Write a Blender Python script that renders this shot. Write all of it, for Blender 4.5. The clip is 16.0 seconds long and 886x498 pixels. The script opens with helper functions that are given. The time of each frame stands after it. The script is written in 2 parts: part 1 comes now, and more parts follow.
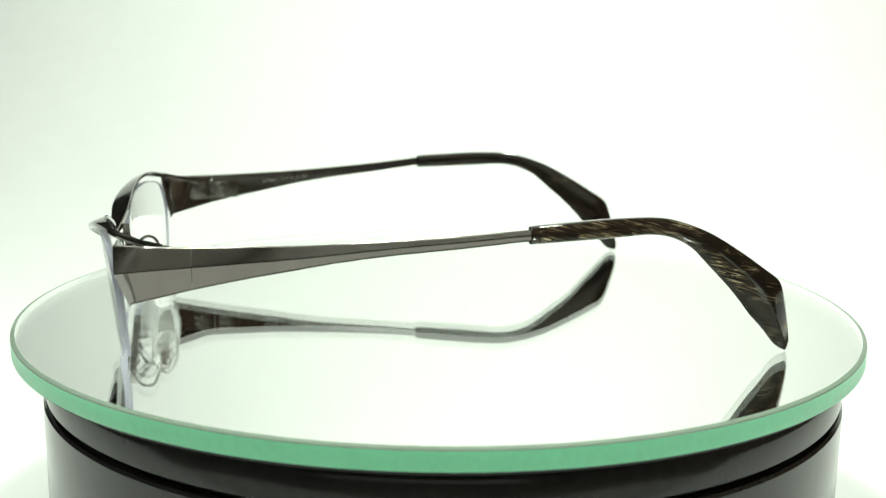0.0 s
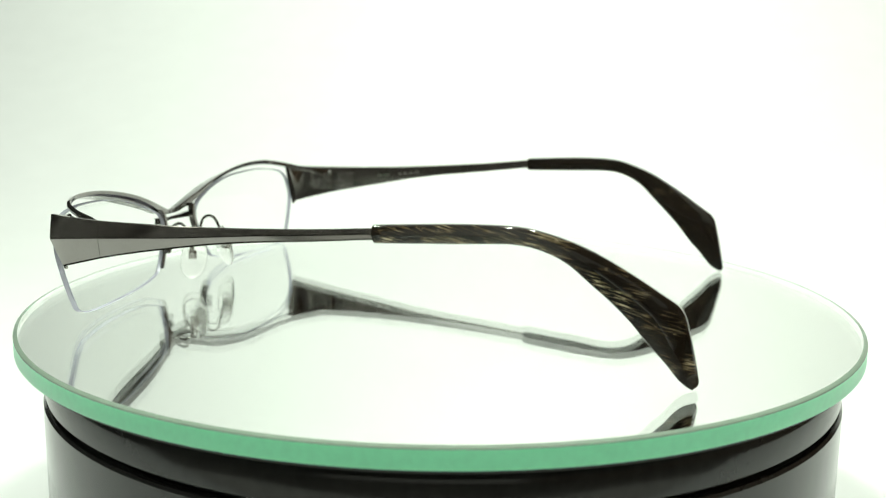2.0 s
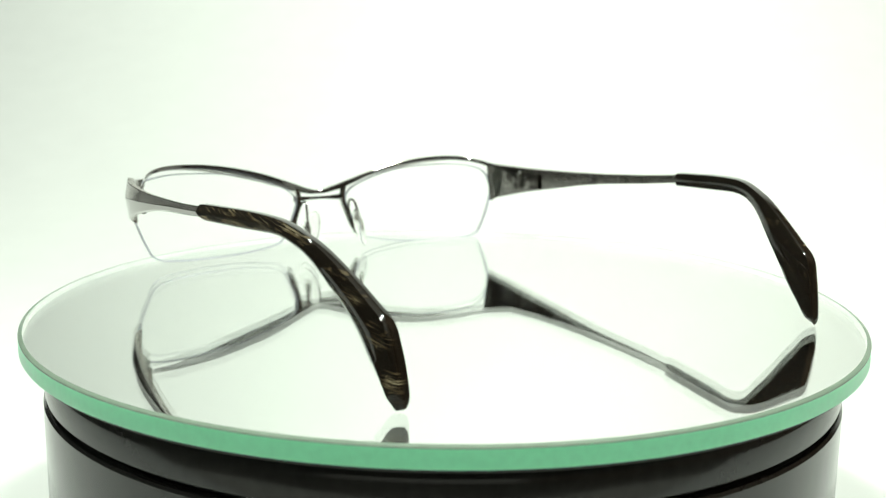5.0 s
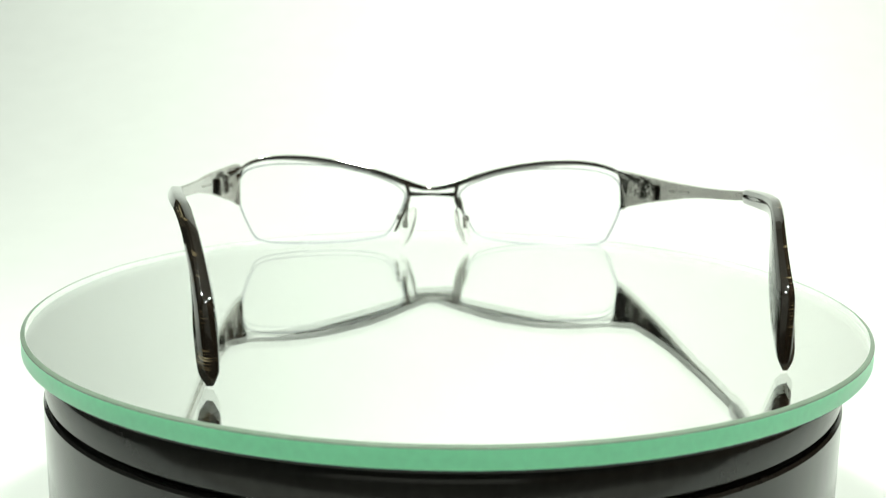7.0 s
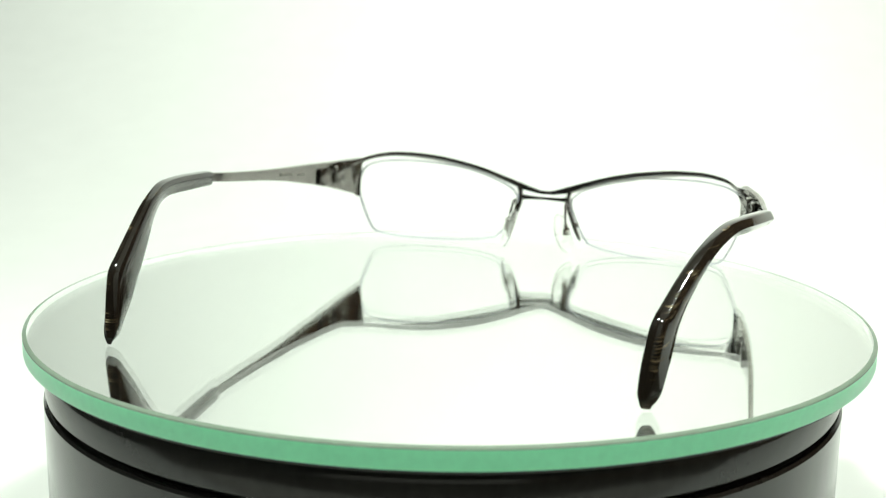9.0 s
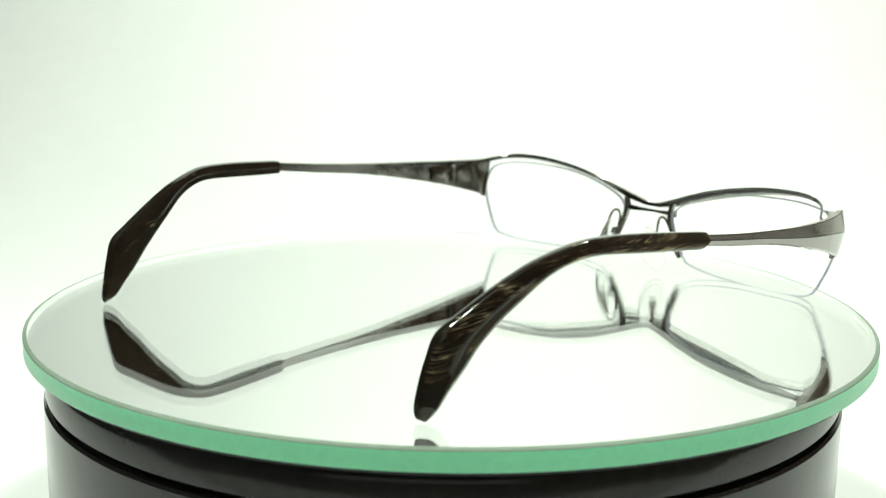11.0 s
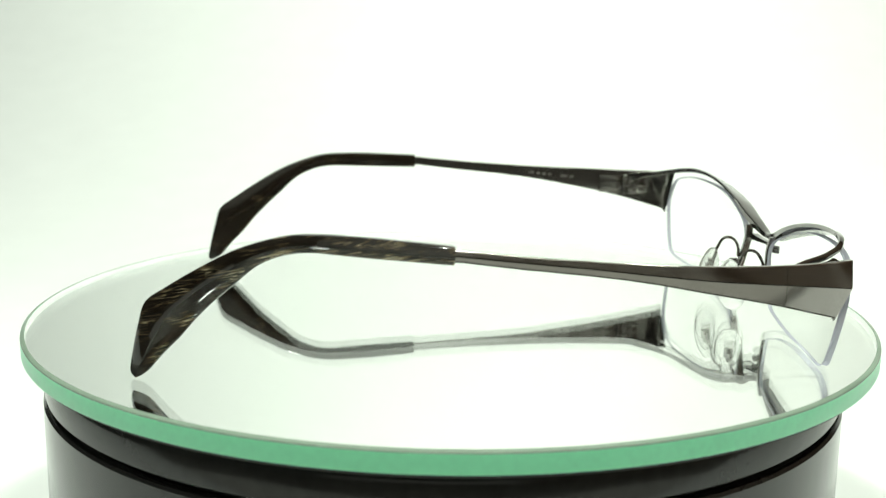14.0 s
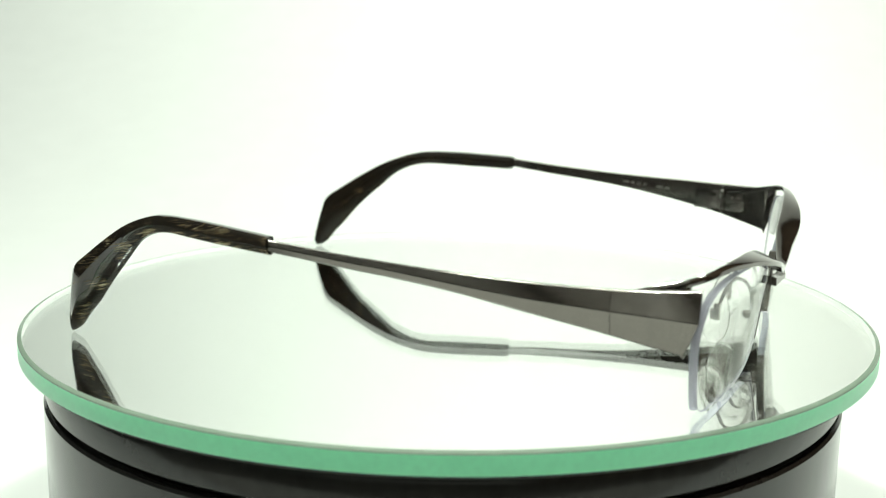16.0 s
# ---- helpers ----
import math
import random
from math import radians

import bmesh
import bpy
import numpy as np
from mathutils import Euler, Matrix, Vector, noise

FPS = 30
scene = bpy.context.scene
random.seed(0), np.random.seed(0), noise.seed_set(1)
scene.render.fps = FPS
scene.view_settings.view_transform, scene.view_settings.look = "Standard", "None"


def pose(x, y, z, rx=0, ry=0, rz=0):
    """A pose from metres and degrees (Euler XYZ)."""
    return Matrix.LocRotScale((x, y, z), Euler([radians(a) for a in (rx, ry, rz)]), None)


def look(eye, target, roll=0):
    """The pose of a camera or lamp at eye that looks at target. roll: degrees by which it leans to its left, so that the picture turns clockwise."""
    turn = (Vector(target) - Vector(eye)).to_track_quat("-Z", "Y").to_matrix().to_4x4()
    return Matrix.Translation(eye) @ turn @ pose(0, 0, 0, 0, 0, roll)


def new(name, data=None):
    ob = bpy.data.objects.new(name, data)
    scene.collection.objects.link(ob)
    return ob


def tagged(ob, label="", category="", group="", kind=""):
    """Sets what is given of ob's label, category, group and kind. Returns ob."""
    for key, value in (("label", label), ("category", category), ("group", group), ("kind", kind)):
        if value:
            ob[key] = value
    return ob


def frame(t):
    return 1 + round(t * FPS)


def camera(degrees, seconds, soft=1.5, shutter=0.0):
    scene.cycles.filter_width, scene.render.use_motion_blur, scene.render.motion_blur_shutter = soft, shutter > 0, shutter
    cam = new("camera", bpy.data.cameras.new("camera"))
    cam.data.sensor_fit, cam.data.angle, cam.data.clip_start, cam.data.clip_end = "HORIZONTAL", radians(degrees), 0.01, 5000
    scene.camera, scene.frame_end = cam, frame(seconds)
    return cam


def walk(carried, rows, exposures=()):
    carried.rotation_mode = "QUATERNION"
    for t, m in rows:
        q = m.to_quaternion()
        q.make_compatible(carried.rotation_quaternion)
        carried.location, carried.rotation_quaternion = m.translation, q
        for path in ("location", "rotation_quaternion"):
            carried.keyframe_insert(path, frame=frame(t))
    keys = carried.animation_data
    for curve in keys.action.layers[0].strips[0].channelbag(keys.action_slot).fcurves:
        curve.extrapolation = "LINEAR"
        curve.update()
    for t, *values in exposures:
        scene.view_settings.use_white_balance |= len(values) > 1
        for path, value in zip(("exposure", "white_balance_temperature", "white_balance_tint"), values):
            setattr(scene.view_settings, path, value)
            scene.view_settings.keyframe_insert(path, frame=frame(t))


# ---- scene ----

# ---------------------------------------------------------------- camera
SECONDS = 16.0
SPIN = -13.271            # degrees a second, clockwise from above
cam = camera(44.14, SECONDS, soft=1.2)
EYE, AHEAD = Vector((0.0, -0.26501, 0.06447)), Vector((-0.00234, 0.98185, -0.18966))
VIEW = look(EYE, EYE + AHEAD, roll=0.73)
walk(cam, [(0, VIEW), (SECONDS, VIEW)])
cam.data.dof.use_dof = True
cam.data.dof.focus_distance = 0.233
cam.data.dof.aperture_fstop = 24.0

# ---------------------------------------------------------------- light
scene.view_settings.exposure = 0.0
world = bpy.data.worlds.new("room_air")
scene.world = world
world.use_nodes = True
world.node_tree.nodes["Background"].inputs["Color"].default_value = (0.95, 1.0, 0.96, 1)
world.node_tree.nodes["Background"].inputs["Strength"].default_value = 0.05


def lamp(place, watts):
    data = bpy.data.lights.new("ceiling_lamp", "POINT")
    data.shadow_soft_size, data.energy, data.color = 0.05, watts, (0.90, 1.0, 0.88)
    ob = new("ceiling_lamp", data)
    ob.location = place
    return ob


lamp((0.05, -0.52, 1.25), 38)
lamp((-0.46, 0.0, 1.22), 34)
lamp((0.44, 0.02, 1.32), 37)


# ---------------------------------------------------------------- materials
def material(name, colour, rough, metal=0.0, coat=0.0, vary=0.12, scale=300.0, bump=0.0, stretch=(1, 1, 1)):
    """A surface with fine grain and broader blotches in its colour and gloss."""
    mat = bpy.data.materials.new(name)
    mat.use_nodes = True
    nt = mat.node_tree
    bsdf = nt.nodes["Principled BSDF"]
    bsdf.inputs["Metallic"].default_value = metal
    bsdf.inputs["Coat Weight"].default_value = coat
    bsdf.inputs["Coat Roughness"].default_value = 0.05
    where = nt.nodes.new("ShaderNodeTexCoord")
    mapping = nt.nodes.new("ShaderNodeMapping")
    mapping.inputs["Scale"].default_value = stretch
    nt.links.new(where.outputs["Object"], mapping.inputs["Vector"])
    fine, broad = nt.nodes.new("ShaderNodeTexNoise"), nt.nodes.new("ShaderNodeTexNoise")
    fine.inputs["Scale"].default_value, fine.inputs["Detail"].default_value = scale * 6, 5
    broad.inputs["Scale"].default_value, broad.inputs["Detail"].default_value = scale * 0.35, 3
    for n in (fine, broad):
        nt.links.new(mapping.outputs["Vector"], n.inputs["Vector"])
    mix = nt.nodes.new("ShaderNodeMath")
    mix.operation = "MULTIPLY_ADD"
    mix.inputs[1].default_value = 0.6
    nt.links.new(fine.outputs["Fac"], mix.inputs[0])
    half = nt.nodes.new("ShaderNodeMath")
    half.operation = "MULTIPLY"
    half.inputs[1].default_value = 0.4
    nt.links.new(broad.outputs["Fac"], half.inputs[0])
    nt.links.new(half.outputs[0], mix.inputs[2])
    ramp = nt.nodes.new("ShaderNodeValToRGB")
    ramp.color_ramp.elements[0].position, ramp.color_ramp.elements[1].position = 0.3, 0.7
    ramp.color_ramp.elements[0].color = (*[c * (1 - vary) for c in colour], 1)
    ramp.color_ramp.elements[1].color = (*[min(1, c * (1 + vary)) for c in colour], 1)
    nt.links.new(mix.outputs[0], ramp.inputs["Fac"])
    nt.links.new(ramp.outputs["Color"], bsdf.inputs["Base Color"])
    span = nt.nodes.new("ShaderNodeMapRange")
    span.inputs["To Min"].default_value, span.inputs["To Max"].default_value = rough * 0.8, rough * 1.2
    nt.links.new(mix.outputs[0], span.inputs["Value"])
    nt.links.new(span.outputs["Result"], bsdf.inputs["Roughness"])
    if bump:
        bmp = nt.nodes.new("ShaderNodeBump")
        bmp.inputs["Strength"].default_value, bmp.inputs["Distance"].default_value = bump, 0.0001
        nt.links.new(fine.outputs["Fac"], bmp.inputs["Height"])
        nt.links.new(bmp.outputs["Normal"], bsdf.inputs["Normal"])
    return mat


def glass(name, colour, rough=0.0, ior=1.5):
    mat = bpy.data.materials.new(name)
    mat.use_nodes = True
    nt = mat.node_tree
    nt.nodes.remove(nt.nodes["Principled BSDF"])
    g = nt.nodes.new("ShaderNodeBsdfGlass")
    g.inputs["Color"].default_value, g.inputs["Roughness"].default_value, g.inputs["IOR"].default_value = (*colour, 1), rough, ior
    nt.links.new(g.outputs[0], nt.nodes["Material Output"].inputs["Surface"])
    return mat


def frosted(name, colour, rough, through_share):
    """Ground glass: light both scatters back from it and passes."""
    mat = material(name, colour, rough, vary=0.06, scale=120)
    nt = mat.node_tree
    tl = nt.nodes.new("ShaderNodeBsdfTranslucent")
    tl.inputs["Color"].default_value = (*colour, 1)
    mix = nt.nodes.new("ShaderNodeMixShader")
    mix.inputs["Fac"].default_value = through_share
    nt.links.new(nt.nodes["Principled BSDF"].outputs[0], mix.inputs[1])
    nt.links.new(tl.outputs[0], mix.inputs[2])
    nt.links.new(mix.outputs[0], nt.nodes["Material Output"].inputs["Surface"])
    return mat


def acetate(name):
    """Dark brown acetate under a polish; thin wavy horn-coloured veins run level through it, thickest near its edges."""
    mat = bpy.data.materials.new(name)
    mat.use_nodes = True
    nt = mat.node_tree
    bsdf = nt.nodes["Principled BSDF"]
    flow = nt.nodes.new("ShaderNodeAttribute")
    flow.attribute_name = "flow"
    split = nt.nodes.new("ShaderNodeSeparateXYZ")
    nt.links.new(flow.outputs["Vector"], split.inputs["Vector"])

    def grain(lean, along, across, seed, wave, detail):
        turn, mapping = nt.nodes.new("ShaderNodeMapping"), nt.nodes.new("ShaderNodeMapping")
        turn.inputs["Rotation"].default_value = (0, 0, radians(lean))
        mapping.inputs["Scale"].default_value = (along, across, 0)
        mapping.inputs["Location"].default_value = (seed, seed, 0)
        nt.links.new(flow.outputs["Vector"], turn.inputs["Vector"])
        nt.links.new(turn.outputs["Vector"], mapping.inputs["Vector"])
        tex = nt.nodes.new("ShaderNodeTexNoise")
        tex.noise_dimensions = "2D"
        for key, value in (("Scale", 1.0), ("Detail", detail), ("Roughness", 0.5), ("Distortion", wave)):
            tex.inputs[key].default_value = value
        nt.links.new(mapping.outputs["Vector"], tex.inputs["Vector"])
        return tex.outputs["Fac"]

    def combine(kind, a, b):
        m = nt.nodes.new("ShaderNodeMath")
        m.operation = kind
        for k, v in enumerate((a, b)):
            if isinstance(v, float):
                m.inputs[k].default_value = v
            else:
                nt.links.new(v, m.inputs[k])
        return m.outputs[0]

    def bands(value, stops):
        ramp = nt.nodes.new("ShaderNodeValToRGB")
        e = ramp.color_ramp.elements
        e[0].position, e[0].color = stops[0][0], (*[stops[0][1]] * 3, 1)
        e[1].position, e[1].color = stops[-1][0], (*[stops[-1][1]] * 3, 1)
        for place, v in stops[1:-1]:
            e.new(place).color = (v, v, v, 1)
        nt.links.new(value, ramp.inputs["Fac"])
        return ramp.outputs["Color"]

    veins = bands(grain(-14, 0.10, 1.8, 3.0, 0.2, 1.0), [(0.455, 0.0), (0.485, 0.8), (0.50, 1.0), (0.515, 0.8), (0.545, 0.0)])
    flecks = bands(grain(-18, 0.13, 2.2, 7.0, 0.1, 1.0), [(0.60, 0.0), (0.72, 0.7)])
    spread = bands(combine("ADD", combine("MULTIPLY", split.outputs["Z"], 0.5), grain(0, 0.15, 0.30, 1.0, 0.0, 2.0)), [(0.46, 0.04), (0.82, 1.0)])
    share = combine("MULTIPLY", combine("MAXIMUM", veins, flecks), spread)
    ramp = nt.nodes.new("ShaderNodeValToRGB")
    e = ramp.color_ramp.elements
    e[0].position, e[0].color = 0.06, (0.010, 0.007, 0.0045, 1)
    e[1].position, e[1].color = 0.92, (0.40, 0.34, 0.22, 1)
    for place, colour in ((0.30, (0.024, 0.017, 0.010, 1)), (0.60, (0.12, 0.09, 0.05, 1))):
        e.new(place).color = colour
    nt.links.new(share, ramp.inputs["Fac"])
    nt.links.new(ramp.outputs["Color"], bsdf.inputs["Base Color"])
    bsdf.inputs["Roughness"].default_value = 0.07
    bsdf.inputs["Coat Weight"].default_value = 0.5
    bsdf.inputs["Coat Roughness"].default_value = 0.03
    return mat


M_PAPER = material("white_paper", (0.86, 0.87, 0.86), 0.8, vary=0.02, scale=8, bump=0.1)
M_DARK = material("dark_wall_paint", (0.02, 0.018, 0.016), 0.8, scale=4)
M_GREY = material("brown_wall_panel", (0.075, 0.046, 0.029), 0.8, scale=4)
M_LIGHT = material("light_wall_paint", (0.24, 0.232, 0.22), 0.8, scale=4)
M_BLACK = material("black_plastic", (0.021, 0.021, 0.020), 0.13, vary=0.2, scale=60, bump=0.02)
M_BLACK.node_tree.nodes["Principled BSDF"].inputs["Specular IOR Level"].default_value = 0.5
M_GROOVE = material("groove_black", (0.004, 0.004, 0.004), 0.6)
M_DARK_BROWN = material("dark_brown_surface", (0.032, 0.026, 0.022), 0.6, scale=10)
M_REFLECTOR = material("grey_reflector", (0.42, 0.41, 0.39), 0.6, scale=20)
M_BRUSH = material("brushed_gunmetal", (0.37, 0.345, 0.32), 0.25, metal=1.0, vary=0.2, scale=420, bump=0.3, stretch=(1, 0.06, 1))
brush_nodes = M_BRUSH.node_tree
brush_way = brush_nodes.nodes.new("ShaderNodeTangent")
brush_way.direction_type, brush_way.axis = "RADIAL", "Z"
brush_nodes.links.new(brush_way.outputs[0], brush_nodes.nodes["Principled BSDF"].inputs["Tangent"])
brush_nodes.nodes["Principled BSDF"].inputs["Anisotropic"].default_value = 0.88
brush_nodes.nodes["Principled BSDF"].inputs["Anisotropic Rotation"].default_value = 0.25
M_POLISH = material("polished_gunmetal", (0.32, 0.305, 0.29), 0.08, metal=1.0, vary=0.08, scale=420)
M_RIM = material("dark_polished_gunmetal", (0.22, 0.21, 0.20), 0.09, metal=1.0, vary=0.08, scale=420)
# Steel of hinges and nasal rims; on the temple crease it paints in shade.
M_HINGE_AND_SHADE = material("dark_steel_and_crease_shade", (0.30, 0.285, 0.27), 0.2, metal=1.0, vary=0.15, scale=500)
M_SHINE = material("bright_steel", (0.62, 0.60, 0.57), 0.16, metal=1.0, vary=0.08, scale=500)
M_TIP = acetate("streaked_acetate")
M_LENS = glass("coated_lens_glass", (0.997, 1.0, 0.997), 0.0, 1.13)
M_LENS_EDGE = frosted("ground_lens_edge", (0.38, 0.38, 0.44), 0.22, 0.5)
M_PAD = frosted("clear_silicone", (0.93, 0.94, 0.90), 0.2, 0.32)
pad_nodes = M_PAD.node_tree
pad_clear = pad_nodes.nodes.new("ShaderNodeBsdfGlass")
pad_clear.inputs["IOR"].default_value, pad_clear.inputs["Roughness"].default_value = 1.12, 0.05
pad_mix = pad_nodes.nodes.new("ShaderNodeMixShader")
pad_mix.inputs["Fac"].default_value = 0.84
pad_nodes.links.new(pad_nodes.nodes["Mix Shader"].outputs[0], pad_mix.inputs[1])
pad_nodes.links.new(pad_clear.outputs[0], pad_mix.inputs[2])
pad_nodes.links.new(pad_mix.outputs[0], pad_nodes.nodes["Material Output"].inputs["Surface"])
M_PLATE = glass("plate_glass", (0.986, 0.997, 0.987))
M_SILVER = material("silvering", (0.97, 0.975, 0.97), 0.02, metal=1.0, vary=0.005, scale=20)
M_SILVER.node_tree.nodes["Map Range"].inputs["To Min"].default_value = 0.0
M_SILVER.node_tree.nodes["Map Range"].inputs["To Max"].default_value = 0.0
M_EDGE = frosted("green_glass_edge", (0.30, 0.92, 0.56), 0.3, 0.1)
# Pale colour stands in for light passing out through the clear edge.
M_WALL_IN = frosted("pale_through_light_rim", (0.88, 0.885, 0.87), 0.3, 0.08)
M_CHAMFER = frosted("grey_green_bevel", (0.36, 0.46, 0.37), 0.2, 0.2)
bevel_nodes = M_CHAMFER.node_tree
bevel_clear = bevel_nodes.nodes.new("ShaderNodeBsdfGlass")
bevel_clear.inputs["IOR"].default_value, bevel_clear.inputs["Roughness"].default_value = 1.1, 0.1
bevel_mix = bevel_nodes.nodes.new("ShaderNodeMixShader")
bevel_mix.inputs["Fac"].default_value = 0.25
bevel_nodes.links.new(bevel_nodes.nodes["Mix Shader"].outputs[0], bevel_mix.inputs[1])
bevel_nodes.links.new(bevel_clear.outputs[0], bevel_mix.inputs[2])
bevel_nodes.links.new(bevel_mix.outputs[0], bevel_nodes.nodes["Material Output"].inputs["Surface"])
M_INK = material("engraved_grey", (0.26, 0.25, 0.235), 0.3, metal=1.0)


# ---------------------------------------------------------------- mesh helpers
def part(name, bm, mats, parent=None, label="", smooth=35):
    """Links a bmesh as one mesh object under a thing or a part."""
    bmesh.ops.recalc_face_normals(bm, faces=bm.faces)
    me = bpy.data.meshes.new(name)
    bm.to_mesh(me)
    bm.free()
    for m in (mats if isinstance(mats, (list, tuple)) else [mats]):
        me.materials.append(m)
    if smooth:
        me.shade_smooth()
        me.set_sharp_from_angle(angle=radians(smooth))
    ob = new(name, me)
    ob.parent = parent
    if label:
        tagged(ob, label)
    return ob


def loft(rings, closed=True, caps=True, bm=None):
    """A skin over rings of equal count; each ring is a list of places in metres."""
    bm = bm or bmesh.new()
    rows = [[bm.verts.new(p) for p in ring] for ring in rings]
    n = len(rows[0])
    for a, b in zip(rows, rows[1:]):
        for i in range(n if closed else n - 1):
            bm.faces.new((a[i], a[(i + 1) % n], b[(i + 1) % n], b[i]))
    if caps:
        bm.faces.new(rows[0]), bm.faces.new(rows[-1])
    return bm


def lathe(profile, steps=192, bm=None):
    """Turns a closed profile of (radius, height) round z."""
    bm = bm or bmesh.new()
    rows = []
    for i in range(steps):
        a = 2 * math.pi * i / steps
        rows.append([bm.verts.new((r * math.cos(a), r * math.sin(a), z)) for r, z in profile])
    for i in range(steps):
        a, b = rows[i], rows[(i + 1) % steps]
        for k in range(len(profile) - 1):
            bm.faces.new((a[k], b[k], b[k + 1], a[k + 1]))
    bm.faces.new([r[0] for r in rows]), bm.faces.new([r[-1] for r in rows])
    return bm


def curve_at(knots, x):
    """A smooth value from sorted knots (x, value)."""
    xs, ys = [k[0] for k in knots], [k[1] for k in knots]
    if x <= xs[0]:
        return ys[0]
    if x >= xs[-1]:
        return ys[-1]
    i = max(j for j in range(len(xs) - 1) if xs[j] <= x)
    h = xs[i + 1] - xs[i]
    s = (x - xs[i]) / h
    d = (ys[i + 1] - ys[i]) / h
    before = (ys[i] - ys[i - 1]) / (xs[i] - xs[i - 1]) if i else d
    after = (ys[i + 2] - ys[i + 1]) / (xs[i + 2] - xs[i + 1]) if i + 2 < len(xs) else d
    m0, m1 = (before + d) / 2, (d + after) / 2
    return ((2 * s**3 - 3 * s**2 + 1) * ys[i] + (s**3 - 2 * s**2 + s) * h * m0
            + (-2 * s**3 + 3 * s**2) * ys[i + 1] + (s**3 - s**2) * h * m1)


def loop_through(points, per):
    """A closed smooth loop through corner points."""
    out, n = [], len(points)
    for i in range(n):
        p0, p1, p2, p3 = (Vector(points[(i + k - 1) % n]) for k in range(4))
        for j in range(per):
            s = j / per
            out.append(0.5 * (2 * p1 + (p2 - p0) * s + (2 * p0 - 5 * p1 + 4 * p2 - p3) * s * s + (3 * p1 - p0 - 3 * p2 + p3) * s**3))
    return out


def tube(path, radius, sides=10, bm=None, squash=1.0):
    """A round bar along a path; radius may be one number or one for each place."""
    rings = []
    for i, p in enumerate(path):
        p = Vector(p)
        way = (Vector(path[min(i + 1, len(path) - 1)]) - Vector(path[max(i - 1, 0)])).normalized()
        side = way.cross(Vector((0, 0, 1)))
        side = side.normalized() if side.length > 1e-3 else Vector((1, 0, 0))
        up = side.cross(way)
        r = radius[i] if isinstance(radius, (list, tuple)) else radius
        rings.append([p + side * r * math.cos(2 * math.pi * k / sides) + up * r * squash * math.sin(2 * math.pi * k / sides) for k in range(sides)])
    return loft(rings, bm=bm)


def block(bm, centre, size, turn=0.0, bevel=0.15):
    """A bevelled block in millimetres, turned about z by degrees."""
    m = pose(*[c / 1000 for c in centre], 0, 0, turn) @ Matrix.Diagonal((*[s / 1000 for s in size], 1))
    made = bmesh.ops.create_cube(bm, size=1, matrix=m)["verts"]
    edges = list({e for v in made for e in v.link_edges})
    bmesh.ops.bevel(bm, geom=edges, offset=bevel / 1000, segments=2, affect="EDGES", profile=0.5)
    return bm


# ---------------------------------------------------------------- the place
def backdrop():
    """A white paper sweep that runs over the table and up behind the turntable."""
    line = [(-0.16, FLOOR + 0.002)] + [(0.30 + 0.75 * math.sin(a), FLOOR + 0.752 - 0.75 * math.cos(a)) for a in np.linspace(0, math.pi / 2, 28)] + [(1.05, 1.45)]
    rings = []
    for y, z in line:
        rings.append([(-0.60, y, z), (0.95, y, z)])
    bm = loft(rings, closed=False, caps=False)
    ob = part("backdrop", bm, M_PAPER)
    solid = ob.modifiers.new("thickness", "SOLIDIFY")
    solid.thickness, solid.offset = 0.001, 0
    return tagged(ob, "seamless white paper sweep behind and under the turntable", "backdrop", kind="structure")


def plain_box(name, low, high, mat, label, category):
    bm = bmesh.new()
    centre = [(a + b) / 2 for a, b in zip(low, high)]
    size = [b - a for a, b in zip(low, high)]
    bmesh.ops.create_cube(bm, size=1, matrix=pose(*centre) @ Matrix.Diagonal((*size, 1)))
    return tagged(part(name, bm, mat, smooth=0), label, category, kind="structure")


FLOOR = -0.062
backdrop()
plain_box("floor", (-0.75, -1.3, FLOOR - 0.05), (1.05, 1.2, FLOOR - 0.004), M_DARK_BROWN, "plain dark brown table surface under the white sweep", "floor")
# Unseen grey slab, added so the lower temple facets reflect something pale.
plain_box("grey_reflector_slab", (-0.30, -0.33, FLOOR - 0.004), (0.30, -0.17, FLOOR), M_REFLECTOR, "added unseen grey slab that the lower temple facets reflect", "floor")
plain_box("wall_west", (-0.80, -1.3, FLOOR), (-0.75, 1.2, 2.3), M_DARK, "plain dark wall beside the white sweep", "wall")
plain_box("wall_east", (1.05, -1.3, FLOOR), (1.10, 1.2, 2.3), M_GREY, "plain brown wall", "wall")
plain_box("wall_south", (-0.80, -1.35, 0.31), (1.10, -1.3, 2.3), M_LIGHT, "plain grey wall opposite the white sweep", "wall")
# Unseen dark band, added to darken what the inner temple faces reflect.
plain_box("dark_reflected_band", (-0.80, -1.35, FLOOR), (1.10, -1.29, 0.31), M_DARK_BROWN, "added unseen dark band that the metal reflects", "wall")
# Unseen brown block, added to keep the pale wall out of the temple reflections.
plain_box("brown_reflected_block", (0.50, -1.30, FLOOR), (1.06, -0.60, 2.3), M_GREY, "added unseen brown block that the upper temple facets reflect", "wall")
plain_box("wall_north", (-0.80, 1.2, FLOOR), (1.10, 1.25, 2.3), M_LIGHT, "plain grey wall behind the sweep", "wall")
plain_box("ceiling", (-0.80, -1.35, 2.3), (1.10, 1.25, 2.35), M_LIGHT, "plain grey ceiling", "ceiling")


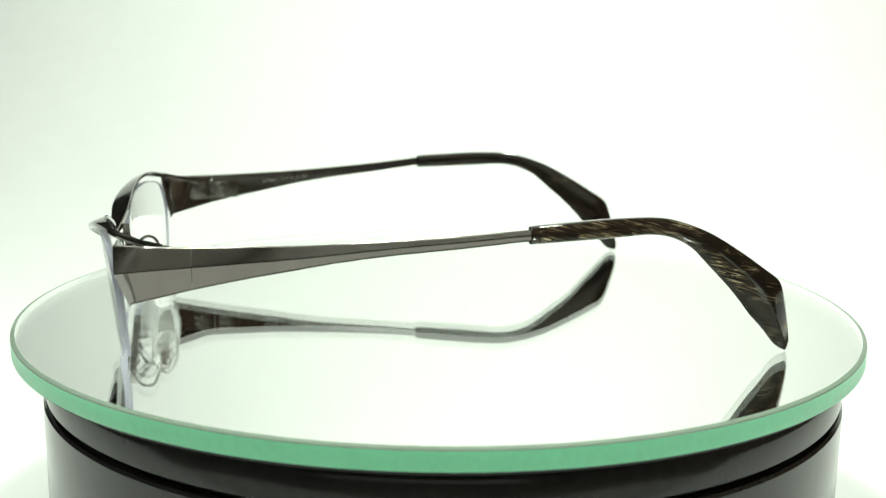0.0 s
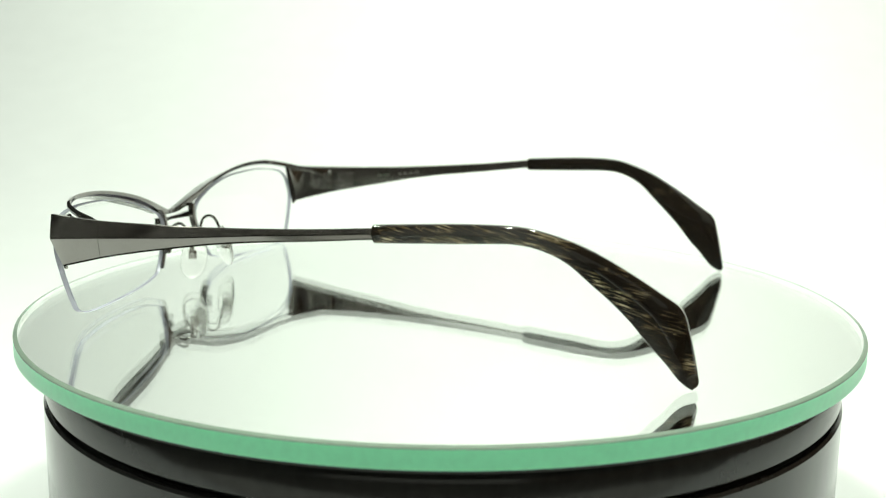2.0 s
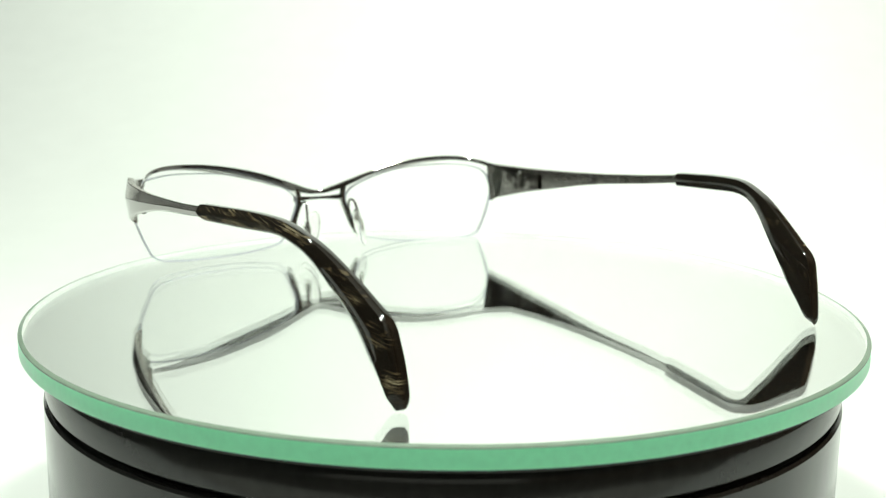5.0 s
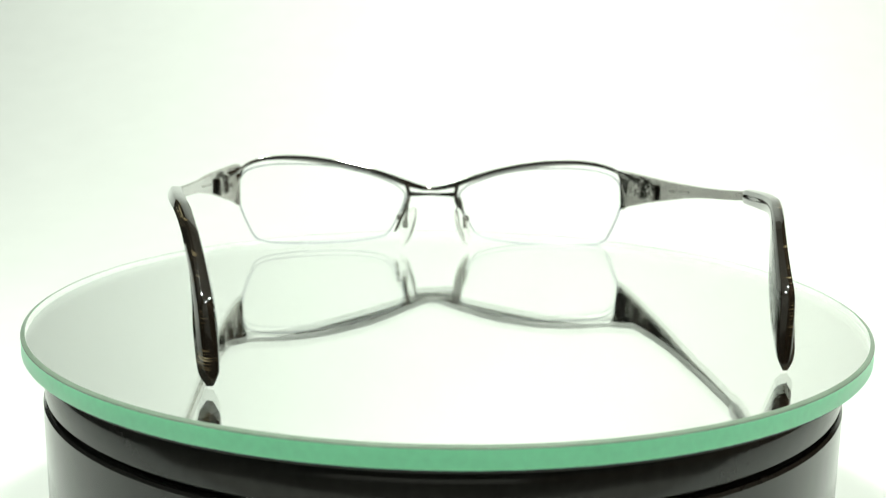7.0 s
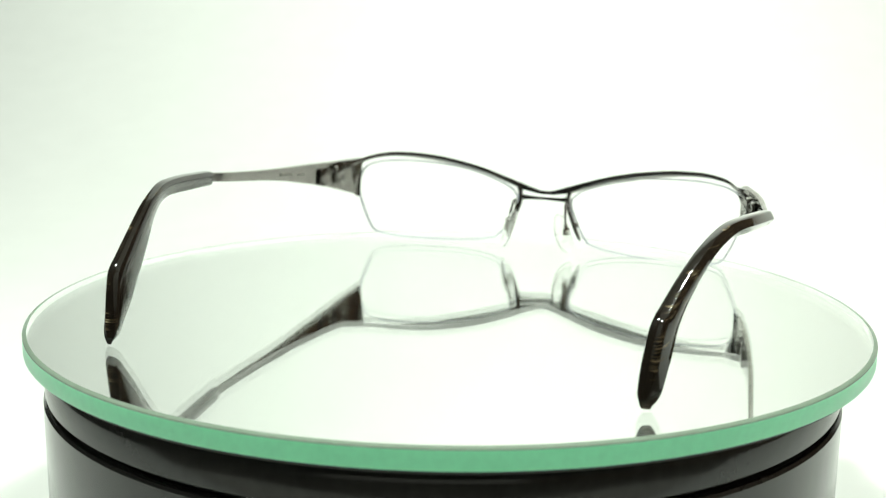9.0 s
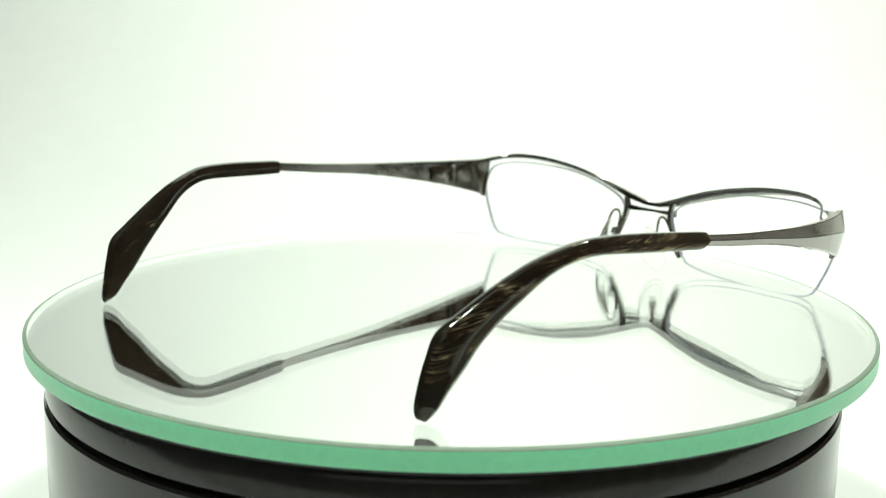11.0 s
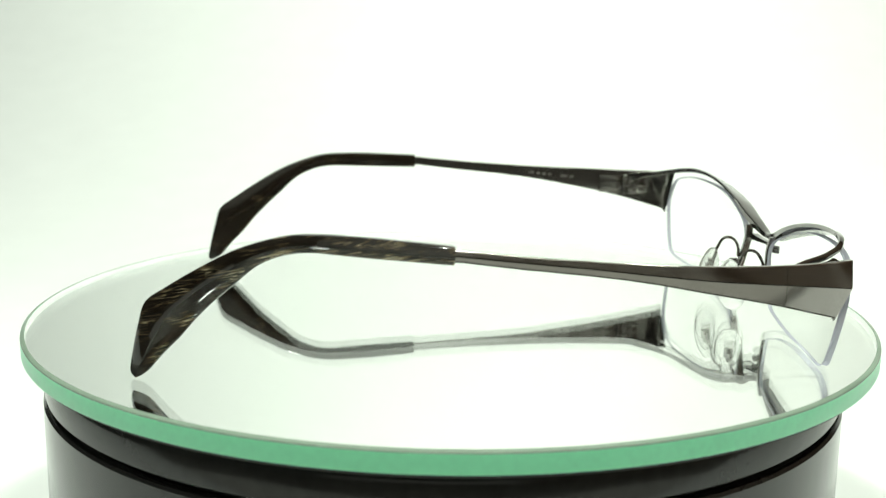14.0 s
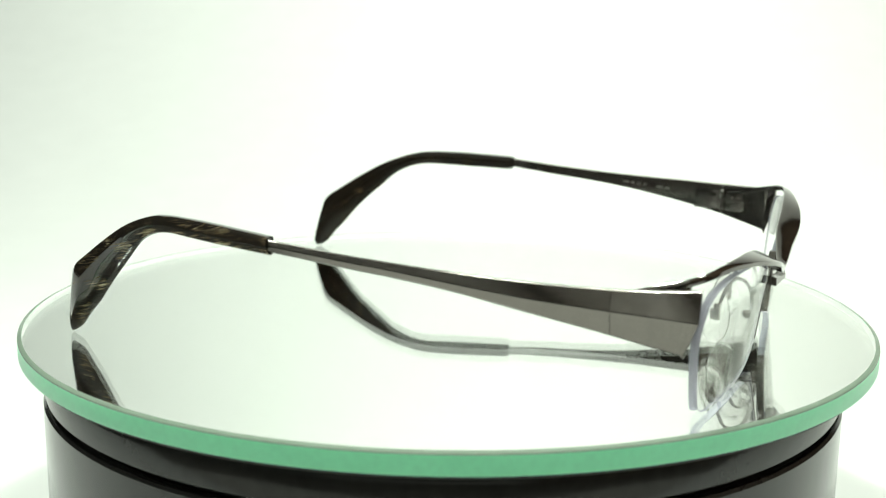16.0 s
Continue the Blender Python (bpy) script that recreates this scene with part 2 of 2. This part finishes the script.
# ---------------------------------------------------------------- turntable
def turntable():
    thing = new("turntable")
    thing.location = (-0.0002, 0, FLOOR + 0.003)
    up = -FLOOR - 0.003
    # the plate that carries the mirror, with a bevelled shoulder
    bm = lathe([(0.0937, up - 0.0142), (0.0944, up - 0.0137), (0.0944, up - 0.0088), (0.0938, up - 0.0074), (0.0922, up - 0.0056), (0.0915, up - 0.0051)])
    part("platform", bm, M_BLACK, thing)
    bm = lathe([(0.0925, up - 0.0152), (0.0925, up - 0.0143)])
    part("groove_ring", bm, M_GROOVE, thing)
    bm = lathe([(0.0925, 0.0), (0.0941, 0.001), (0.0948, 0.003), (0.0948, up - 0.0160), (0.0943, up - 0.0154), (0.0925, up - 0.0153)])
    part("body", bm, M_BLACK, thing)
    for i in range(4):
        bm = lathe([(0.006, -0.001), (0.007, -0.0005), (0.007, 0.0003)], 24)
        foot = part("foot", bm, M_GROOVE, thing)
        foot.location = (0.07 * math.cos(i * math.pi / 2 + 0.8), 0.07 * math.sin(i * math.pi / 2 + 0.8), 0)
    return tagged(thing, "round glossy black plastic turntable base on white paper", "turntable")


turntable()

THICK = 0.0042
DISC = Vector((-0.00133, 0.00054, 0.0))


def mirror_disc():
    thing = new("mirror_disc")
    bm = lathe([(0.0993, -THICK), (0.0996, -THICK + 0.0004), (0.0996, -0.0007), (0.0990, 0.0)], 256)
    bmesh.ops.recalc_face_normals(bm, faces=bm.faces)
    for f in bm.faces:
        f.material_index = 0 if f.normal.z > 0.95 else 2 if f.normal.z < -0.95 else 1
    plate = part("glass_plate", bm, [M_PLATE, M_WALL_IN, M_SILVER], thing, "thick clear silvered glass")
    plate.visible_shadow = False
    # the ground green edge and its bevel
    for name, mat, line, label in (("ground_edge", M_EDGE, [(0.0997, -THICK), (0.0998, -THICK), (0.1000, -THICK + 0.0003), (0.1000, -0.0005), (0.0997, -0.0005)], "bright green ground glass edge"),
                                   ("bevel", M_CHAMFER, [(0.0997, -0.0005), (0.1000, -0.00048), (0.0999, -0.00025), (0.09925, 0.00008), (0.09905, 0.00004)], "grey green bevelled rim")):
        bm = bmesh.new()
        rows = []
        for i in range(256):
            a = 2 * math.pi * i / 256
            rows.append([bm.verts.new((r * math.cos(a), r * math.sin(a), z)) for r, z in line])
        for i in range(256):
            a, b = rows[i], rows[(i + 1) % 256]
            for k in range(len(line)):
                m = (k + 1) % len(line)
                bm.faces.new((a[k], b[k], b[m], a[m]))
        part(name, bm, mat, thing, label)
    bm = lathe([(0.0990, -THICK - 0.0008), (0.0992, -THICK - 0.0002)], 128)
    part("backing", bm, M_GROOVE, thing, "black protective coat under the silvering")
    return tagged(thing, "round glass mirror plate with a green ground edge", "mirror")


disc = mirror_disc()

# ---------------------------------------------------------------- eyeglasses
# Own space: x across (positive to the second temple), y to the front, z up; lengths below in millimetres.
TWIST = 0.018              # the front sits slightly askew on its temples


def at(x, y, z):
    lean = -TWIST * min(1.1, max(0.0, (y + 136) / 100)) * x
    return Vector((x, y, z + lean)) / 1000


def lens_depth(x, z):
    """Where the curved, tilted lens lies, from the distance to the middle and the height."""
    k = (60 - abs(x)) / 52
    return 5.2 * k + 7.2 * k * (1 - k) + (z - 22) * 0.12


LENS_CORNERS = [(60.3, 18.0), (57.6, 23.0), (49, 24.9), (37, 24.8), (28, 23.9), (20, 22.1), (12.5, 19.4), (9.3, 17.2), (8.4, 14.9), (10.0, 10.5),
                (13.3, 4.4), (16.5, 2.4), (25, 1.0), (36, 0.5), (46, 0.6), (53.9, 1.8), (56.9, 5.6), (59.9, 13.4)]
BROW_DEPTH = [(0, 6.3), (8, 5.2), (13, 4.6), (25, 4.3), (35, 3.8), (45, 2.8), (51, 1.2), (55, -1.2), (57.3, -4.4), (59.6, -9.6), (62.4, -13.6)]
BROW_TOP = [(0, 18.05), (1.5, 18.15), (5, 19.2), (9, 20.6), (13, 22.0), (20, 24.2), (34, 26.9), (45, 27.6), (51, 27.3), (56, 26.2), (58, 25.3), (60, 24.5), (62.4, 24.0)]
BROW_WIDE = [(0, 1.8), (8, 3.2), (18, 4.6), (30, 4.2), (42, 2.4), (50, 1.3), (62.4, 1.1)]
BROW_HIGH = [(0, 1.1), (5, 1.6), (8, 1.9), (12, 1.6), (20, 1.15), (50, 1.1), (57, 1.1), (60, 1.4), (62.4, 2.0)]


def lens(side, parent):
    loop = [p for p in loop_through([(x, z, 0) for x, z in LENS_CORNERS], 6)]
    cx, cz = 34.0, 13.0
    bm = bmesh.new()
    skins = []
    for off, inset in ((0.75, 0.0), (-0.75, 0.0)):
        rows = []
        for k in (1.0, 0.985, 0.9, 0.75, 0.6, 0.45, 0.3, 0.15):
            row = []
            for p in loop:
                x, z = cx + (p.x - cx) * k, cz + (p.y - cz) * k
                row.append(bm.verts.new(at(side * x, lens_depth(x, z) + off, z)))
            rows.append(row)
        n = len(loop)
        for a, b in zip(rows, rows[1:]):
            for i in range(n):
                bm.faces.new((a[i], a[(i + 1) % n], b[(i + 1) % n], b[i]))
        bm.faces.new(rows[-1])
        skins.append(rows)
    front, back = skins[0][0], skins[1][0]
    mid = [bm.verts.new(at(side * (cx + (p.x - cx) * 0.985), lens_depth(p.x, p.y), cz + (p.y - cz) * 0.975)) for p in loop]
    n = len(loop)
    for i in range(n):
        j = (i + 1) % n
        for a, b in ((front, mid), (mid, back)):
            f = bm.faces.new((a[i], a[j], b[j], b[i]))
            f.material_index = 1
    ob = part("lens", bm, [M_LENS, M_LENS_EDGE], parent, "clear rimless-bottomed lens with a pale ground edge", smooth=25)
    ob.visible_shadow = False
    return ob


def brow_bar(parent):
    rings = []
    for i in range(-80, 81):
        x = 62.4 * math.copysign(1 - (1 - abs(i) / 80) ** 1.5, i)
        a = abs(x)
        y, z = curve_at(BROW_DEPTH, a), curve_at(BROW_TOP, a)
        w, h = curve_at(BROW_WIDE, a), curve_at(BROW_HIGH, a)
        drop = curve_at([(0, 0.12), (8, 0.2), (20, 0.36), (40, 0.36), (57, 0.15)], a) * w
        c = 0.22
        rings.append([at(x, y + c, z), at(x, y + w - c, z - drop), at(x, y + w, z - drop - c), at(x, y + w, z - drop - h * 0.8), at(x, y + w - c, z - drop - h),
                      at(x, y + c, z - h), at(x, y, z - h + c), at(x, y, z - c)])
    return part("brow_bar", loft(rings), M_RIM, parent, "polished gunmetal upper rim and bridge", smooth=40)


def bridge_bar(parent):
    rings = []
    for i in range(-16, 17):
        x = i * 0.5
        y = curve_at(BROW_DEPTH, abs(x)) + 0.2
        z = 15.65 + 0.003 * x * x
        h = 0.85 + 0.014 * x * x
        w = 1.8
        rings.append([at(x, y, z + h / 2), at(x, y + w, z + h / 2 - 0.3), at(x, y + w, z - h / 2 - 0.3), at(x, y, z - h / 2)])
    return part("bridge_bar", loft(rings), M_RIM, parent, smooth=50)


def rim_leg(side, parent):
    """The stub of rim that runs down the nasal edge of a lens."""
    path = [(8.3, 18.8), (7.9, 17.6), (7.6, 15.8), (7.9, 13.8), (8.9, 11.0), (10.1, 8.0), (11.4, 5.2), (12.0, 4.0)]
    across, high = [(i, p[0]) for i, p in enumerate(path)], [(i, p[1]) for i, p in enumerate(path)]
    rings = []
    for i in range(29):
        x, z = curve_at(across, i / 4), curve_at(high, i / 4)
        y = lens_depth(x, z)
        w, t = 0.85, 0.75 - 0.35 * max(0.0, i / 4 - 5.5)
        c = 0.2
        rings.append([at(side * (x - t + c), y + w, z), at(side * (x + t * 0.6 - c), y + w, z), at(side * (x + t * 0.6), y + w - c, z), at(side * (x + t * 0.6), y - w + c, z),
                      at(side * (x + t * 0.6 - c), y - w, z), at(side * (x - t + c), y - w, z), at(side * (x - t), y - w + c, z), at(side * (x - t), y + w - c, z)])
    return part("rim_leg", loft(rings), M_HINGE_AND_SHADE, parent, "dark metal nasal rim", smooth=40)


def nose_pad(side, parent):
    """An oval clear pad, leaning outwards to its foot, on a bent wire arm."""
    cx, cy, cz = 8.4, -4.9, 7.6
    m = pose(side * cx / 1000, cy / 1000, cz / 1000, 10, side * -16, side * -28)
    rows = []
    for k in range(9):
        a = math.pi * k / 8
        r, x = math.sin(a), math.cos(a)
        ring = []
        for j in range(28):
            b = 2 * math.pi * j / 28
            tall = 6.4 if math.sin(b) < 0 else 6.0
            wide = 3.3 * (1 - 0.18 * math.sin(b))
            ring.append(Vector((x * 1.25 - 0.25 * math.cos(b) ** 2, max(0.05, r) ** 0.6 * wide * math.cos(b), max(0.05, r) ** 0.6 * tall * math.sin(b))) / 1000)
        rows.append([(m @ p) + Vector((0, 0, at(side * cx, cy, 0).z)) for p in ring])
    pad = part("nose_pad", loft(rows), M_PAD, parent, "clear soft silicone nose pad", smooth=60)
    pad.visible_shadow = False
    path = [(9.4, 2.8, 10.4), (8.5, 2.3, 13.0), (8.1, 1.0, 15.0), (8.0, -0.7, 15.6), (8.2, -2.1, 14.9), (8.5, -3.1, 12.8), (8.7, -3.9, 10.6), (8.8, -4.5, 8.4)]
    knots = [[(i, p[k]) for i, p in enumerate(path)] for k in range(3)]
    fine = [at(side * curve_at(knots[0], s / 4), curve_at(knots[1], s / 4), curve_at(knots[2], s / 4)) for s in range(4 * (len(path) - 1) + 1)]
    part("pad_arm", tube(fine, 0.00038, 8), M_POLISH, pad, "thin bent metal wire arm")
    bm = bmesh.new()
    block(bm, tuple(at(side * 9.2, -4.8, 7.8) * 1000), (1.1, 2.2, 2.4), side * -28, 0.3)
    block(bm, tuple(at(side * 9.1, -4.6, 9.6) * 1000), (0.9, 1.3, 1.2), side * -28, 0.3)
    part("pad_box", bm, M_SHINE, pad, "small metal pad holder")
    bm = lathe([(0.0004, -0.0012), (0.0009, -0.0009), (0.0009, 0.0009), (0.0004, 0.0012)], 16)
    bmesh.ops.transform(bm, matrix=Matrix.Translation(at(side * 10.6, 2.0, 8.8)) @ pose(0, 0, 0, 90), verts=bm.verts)
    part("screw", bm, M_HINGE_AND_SHADE, pad)
    return pad


# side outline of the temple: place along it, top, crease, bottom
TEMPLE_TOP = [(-77.5, 28.6), (-63, 27.0), (-52.4, 26.1), (-36.7, 25.0), (-26, 24.6), (-14.4, 24.4), (-6, 24.6), (0, 25.0)]
TEMPLE_CREASE = [(-77.5, 27.5), (-63, 25.8), (-52.4, 24.7), (-41.9, 23.4), (-31.4, 22.2), (-21, 21.3), (-14.4, 20.8), (0, 19.7)]
TEMPLE_LOW = [(-77.5, 26.3), (-63, 24.4), (-52.4, 23.2), (-41.9, 21.7), (-31.4, 19.7), (-23, 18.1), (-14.4, 16.3), (-9.4, 15.1), (-3, 13.6), (0, 12.9)]
TEMPLE_BOW = [(-80, 0.0), (-50, 1.6), (-30, 2.5), (-15, 2.2), (-6, 1.2), (0, 0.0)]
SPREAD = {-1: 70.3, 1: 70.4}
TIP_END = {-1: 58.7, 1: 55.5}


def temple_x(side, y):
    return 60.9 + (SPREAD[side] - 60.9) * (-y / 77.0) + curve_at(TEMPLE_BOW, y)


def temple_ring(side, y, front=False):
    x = temple_x(side, y)
    top, mid, low = curve_at(TEMPLE_TOP, y), curve_at(TEMPLE_CREASE, y), curve_at(TEMPLE_LOW, y)
    lift = 0.22 * curve_at(TEMPLE_BOW, y)
    top, mid, low = top + lift, mid + lift, low + lift
    t = 1.05 + 0.55 * max(0.0, 1 + y / 60)
    out = 0.95 * min(1.0, (top - low) / 11.5) ** 1.25
    b = 0.16
    ys = [y] * 10
    if front:
        ys = [y, y, y - 0.05, y - 0.08, y - 0.1, y - 2.6, y - 2.6, y - 2.6, y - 2.4, y]
    pts = [(x - b, top), (x, top - b), (x + out, mid + 0.12), (x + out - 0.22, mid), (x + out, mid - 0.12), (x, low + 0.42), (x - 0.55, low), (x - t + b, low), (x - t, low + b), (x - t, top - b)]
    return [at(side * px, py, pz) for (px, pz), py in zip(pts, ys)]


def two_finishes(bm):
    """The facet below the crease and the inner side are polished, the crease takes darker steel that paints in its
    shade, the rest brushed.
    """
    bm.faces.ensure_lookup_table()
    for k in range(len(bm.faces) - 2):
        bm.faces[k].material_index = {2: 2, 3: 2, 4: 1, 5: 1, 8: 1}.get(k % 10, 0)
    return bm


def inner_x(side, y):
    """The distance of a temple's inner face from the middle."""
    return temple_x(side, y) - 1.05 - 0.55 * max(0.0, 1 + y / 60)


def inner_block(bm, side, inward, y, z, size, bevel=0.2):
    """A bevelled block whose middle stands that far inward of the temple's inner face."""
    centre = at(side * (inner_x(side, y) - inward), y, z) * 1000
    return block(bm or bmesh.new(), tuple(centre), size, side * 6, bevel)


def window_frame(side, inward, y, z, long, high):
    """A thin upright frame of four bars against the inner face."""
    bm = bmesh.new()
    for dy, dz, ln, ht in ((0, high / 2, long, 0.3), (0, -high / 2, long, 0.3), (long / 2, 0, 0.3, high), (-long / 2, 0, 0.3, high)):
        inner_block(bm, side, inward, y + dy, z + dz, (0.35, ln, ht), 0.08)
    return bm


def end_piece(side, parent):
    rings = [temple_ring(side, -0.1, True)] + [temple_ring(side, y) for y in (-3.2, -5, -8, -11, -13.9, -14.36)]
    piece = part("end_piece", two_finishes(loft(rings)), [M_BRUSH, M_POLISH, M_HINGE_AND_SHADE], parent, "faceted brushed gunmetal end piece", smooth=12)
    # concave inward flange that meets the upper rim
    rows = []
    for k in (i / 14 for i in range(15)):
        w = 2.6 * (1 - k) ** 2.2 + 0.12
        y0, y1 = -8.0, -2.7 - 0.5 * k
        curve = []
        for j in range(7):
            y = y0 + (y1 - y0) * j / 6
            top, low = curve_at(TEMPLE_TOP, y), curve_at(TEMPLE_LOW, y) + 0.3
            curve.append((inner_x(side, y) - w * (j / 6) ** 2.2 - 0.02, y, top - 0.2 - (top - low) * k + 0.22 * curve_at(TEMPLE_BOW, y)))
        (x0, _, z0), (x1, _, z1) = curve[0], curve[-1]
        rows.append([at(side * x, y, z) for x, y, z in curve + [(x1 + 0.1, y1 + 0.4, z1), (x1 + w + 0.5, y1 + 0.4, z1), (x0 + 0.3, y0, z0)]])
    part("flange", loft(rows), M_POLISH, piece, "polished concave inner flange", smooth=50)
    hinge = part("hinge", inner_block(None, side, 0.55, -11.0, 20.5, (1.1, 4.6, 5.2)), M_HINGE_AND_SHADE, piece, "dark steel spring hinge")
    for k in range(5):
        axis = [at(side * (inner_x(side, -14.3) - 0.9), -14.3, 18.1 + 1.0 * k + h) for h in (0.05, 0.95)]
        part("hinge_barrel", tube(axis, 0.00085 if k % 2 else 0.00098, 14), M_POLISH if k % 2 else M_HINGE_AND_SHADE, hinge)
    bm = lathe([(0.0003, -0.0003), (0.0008, -0.0002), (0.0008, 0.0001), (0.0004, 0.0003)], 16)
    bmesh.ops.translate(bm, verts=bm.verts, vec=at(side * (inner_x(side, -14.3) - 0.9), -14.3, 23.4))
    part("hinge_screw", bm, M_SHINE, hinge, "small bright screw head")
    part("hinge_tongue", window_frame(side, 1.25, -9.6, 19.6, 2.4, 1.9), M_SHINE, hinge, "small bright slotted tongue")
    part("hinge_knuckle", inner_block(None, side, 1.2, -12.4, 21.5, (0.7, 2.6, 1.0)), M_POLISH, hinge)
    part("hinge_knuckle", inner_block(None, side, 1.2, -12.4, 19.2, (0.7, 2.6, 0.8)), M_POLISH, hinge)
    return piece


# section of the acetate tip: a ridge along its outer face, the facet under it slopes inwards
TIP_SECTION = [(0.10, 1.0), (0.22, 0.95), (0.30, 0.78), (0.42, 0.36), (0.50, 0.06), (0.47, -0.03), (0.30, -0.40), (0.10, -0.78), (-0.08, -0.95), (-0.25, -1.0),
               (-0.42, -0.90), (-0.50, -0.65), (-0.50, 0.0), (-0.50, 0.65), (-0.40, 0.90), (-0.15, 1.0)]


TIP_SWAY = {-1: [(0, 0), (0.4, 0.3), (0.8, -1.0), (1, -0.5)], 1: [(0, 0), (0.4, 0.6), (0.8, -1.4), (1, -1.0)]}


def temple(side, parent):
    rings = [temple_ring(side, y) for y in (-14.45, -16, -19, -22, -26, -30, -35, -40, -46, -52, -58, -64, -70, -76, -80)]
    arm = part("temple", two_finishes(loft(rings)), [M_BRUSH, M_POLISH, M_HINGE_AND_SHADE], parent, "tapering brushed gunmetal temple with a long crease", smooth=12)
    plate = part("hinge_plate", inner_block(None, side, 0.5, -18.6, 20.7, (1.0, 6.6, 5.0)), M_HINGE_AND_SHADE, arm, "dark steel hinge plate")
    part("hinge_tongue", window_frame(side, 1.05, -17.6, 20.0, 2.6, 1.8), M_SHINE, plate, "small bright slotted tongue")
    part("hinge_knuckle", inner_block(None, side, 1.0, -16.6, 22.2, (0.6, 3.0, 0.8)), M_POLISH, plate)
    # worn print on the inner face, too small to read
    bm = bmesh.new()
    for y, ln in ((-30, 1.4), (-32.2, 2.0), (-36.5, 1.0), (-38.2, 1.2), (-40, 1.0), (-42, 1.6)):
        inner_block(bm, side, 0.0, y, curve_at(TEMPLE_CREASE, y) + 0.22 * curve_at(TEMPLE_BOW, y), (0.06, ln, 0.7), 0.01)
    part("print", bm, M_INK, arm, "faint grey print")
    # curved acetate sleeve over the end: upper and lower outline, thickness
    shape = [((-77.4, 28.9), (-77.4, 25.7), 3.0), ((-77.7, 29.2), (-77.8, 25.5), 3.5), ((-85, 29.7), (-85, 25.8), 3.6), ((-92, 30.1), (-92, 26.1), 3.5), ((-98, 30.25), (-98, 26.4), 3.4),
             ((-104, 30.1), (-103, 26.5), 3.3), ((-109, 29.1), (-107.6, 25.7), 3.2), ((-116, 26.6), (-112.4, 23.4), 3.2), ((-123, 22.8), (-117, 19.4), 3.4),
             ((-129.9, 18.4), (-121.4, 15.4), 3.8), ((-134.0, 15.4), (-124.8, 11.9), 4.2), ((-135.5, 11.2), (-128.0, 8.1), 4.4), ((-136.5, 7.2), (-131.2, 4.8), 4.2),
             ((-137.3, 3.4), (-133.6, 2.0), 3.6), ((-137.6, 1.7), (-135.0, 0.9), 2.2), ((-137.4, 0.75), (-136.0, 0.4), 1.1), ((-137.0, 0.35), (-136.5, 0.25), 0.4)]
    def station(s):
        ks = range(len(shape))
        g = lambda f: curve_at([(k, f(shape[k])) for k in ks], s)
        return g(lambda q: q[0][0]), g(lambda q: q[0][1]), g(lambda q: q[1][0]), g(lambda q: q[1][1]), g(lambda q: q[2])
    rings, flows = [], []
    for i in range(0, 4 * (len(shape) - 1) + 1):
        ty, tz, ly, lz, th = station(i / 4)
        my, mz = (ty + ly) / 2, (tz + lz) / 2
        k = min(1.0, max(0.0, (-77.4 - my) / 59.5))
        x = SPREAD[side] - 0.4 + (TIP_END[side] - SPREAD[side] + 0.4) * (0.75 * k + 0.25 * k * k) + curve_at(TIP_SWAY[side], k)
        ring = []
        for f, h in TIP_SECTION:
            ring.append(at(side * (x + th * f - 0.7 * h * min(1.0, max(0.0, 2.2 * k - 0.9))), my + (ty - ly) / 2 * h, mz + (tz - lz) / 2 * h))
            wide = math.hypot(ty - ly, tz - lz)
            if f < 0:
                veined = -0.15
            elif h < -0.2:
                veined = 1.0 - 0.72 * k
            elif h < 0.3:
                veined = -0.1 + 0.15 * k
            else:
                veined = 0.30 - 0.05 * k
            flows.append((my + (ty - ly) / 2 * h + 40 * side, mz + (tz - lz) / 2 * h, veined))
        rings.append(ring)
    tip = part("temple_tip", loft(rings), M_TIP, arm, "curved dark brown acetate tip with horn-coloured streaks", smooth=38)
    layer = tip.data.attributes.new("flow", "FLOAT_VECTOR", "POINT")
    for k, f in enumerate(flows):
        layer.data[k].vector = f
    return arm


def eyeglasses():
    thing = new("eyeglasses")
    brow_bar(thing)
    bridge_bar(thing)
    for side in (-1, 1):
        lens(side, thing)
        rim_leg(side, thing)
        nose_pad(side, thing)
        end_piece(side, thing)
        temple(side, thing)
    return tagged(thing, "half-rim gunmetal eyeglasses with dark streaked temple tips", "eyeglasses")


glasses = eyeglasses()


# ---------------------------------------------------------------- what turns
def motions():
    middle = Vector((-0.07252, -0.00759, 0.0))
    times = [0.5 * i for i in range(int(SECONDS * 2) + 1)]
    for ob, centre, start in ((disc, DISC, 0.0), (glasses, middle, 100.42)):
        rows = []
        for t in times:
            turn = pose(0, 0, 0, 0, 0, SPIN * t)
            c = turn @ centre
            rows.append((t, pose(c.x, c.y, c.z, 0, 0, start + SPIN * t)))
        walk(ob, rows)


motions()
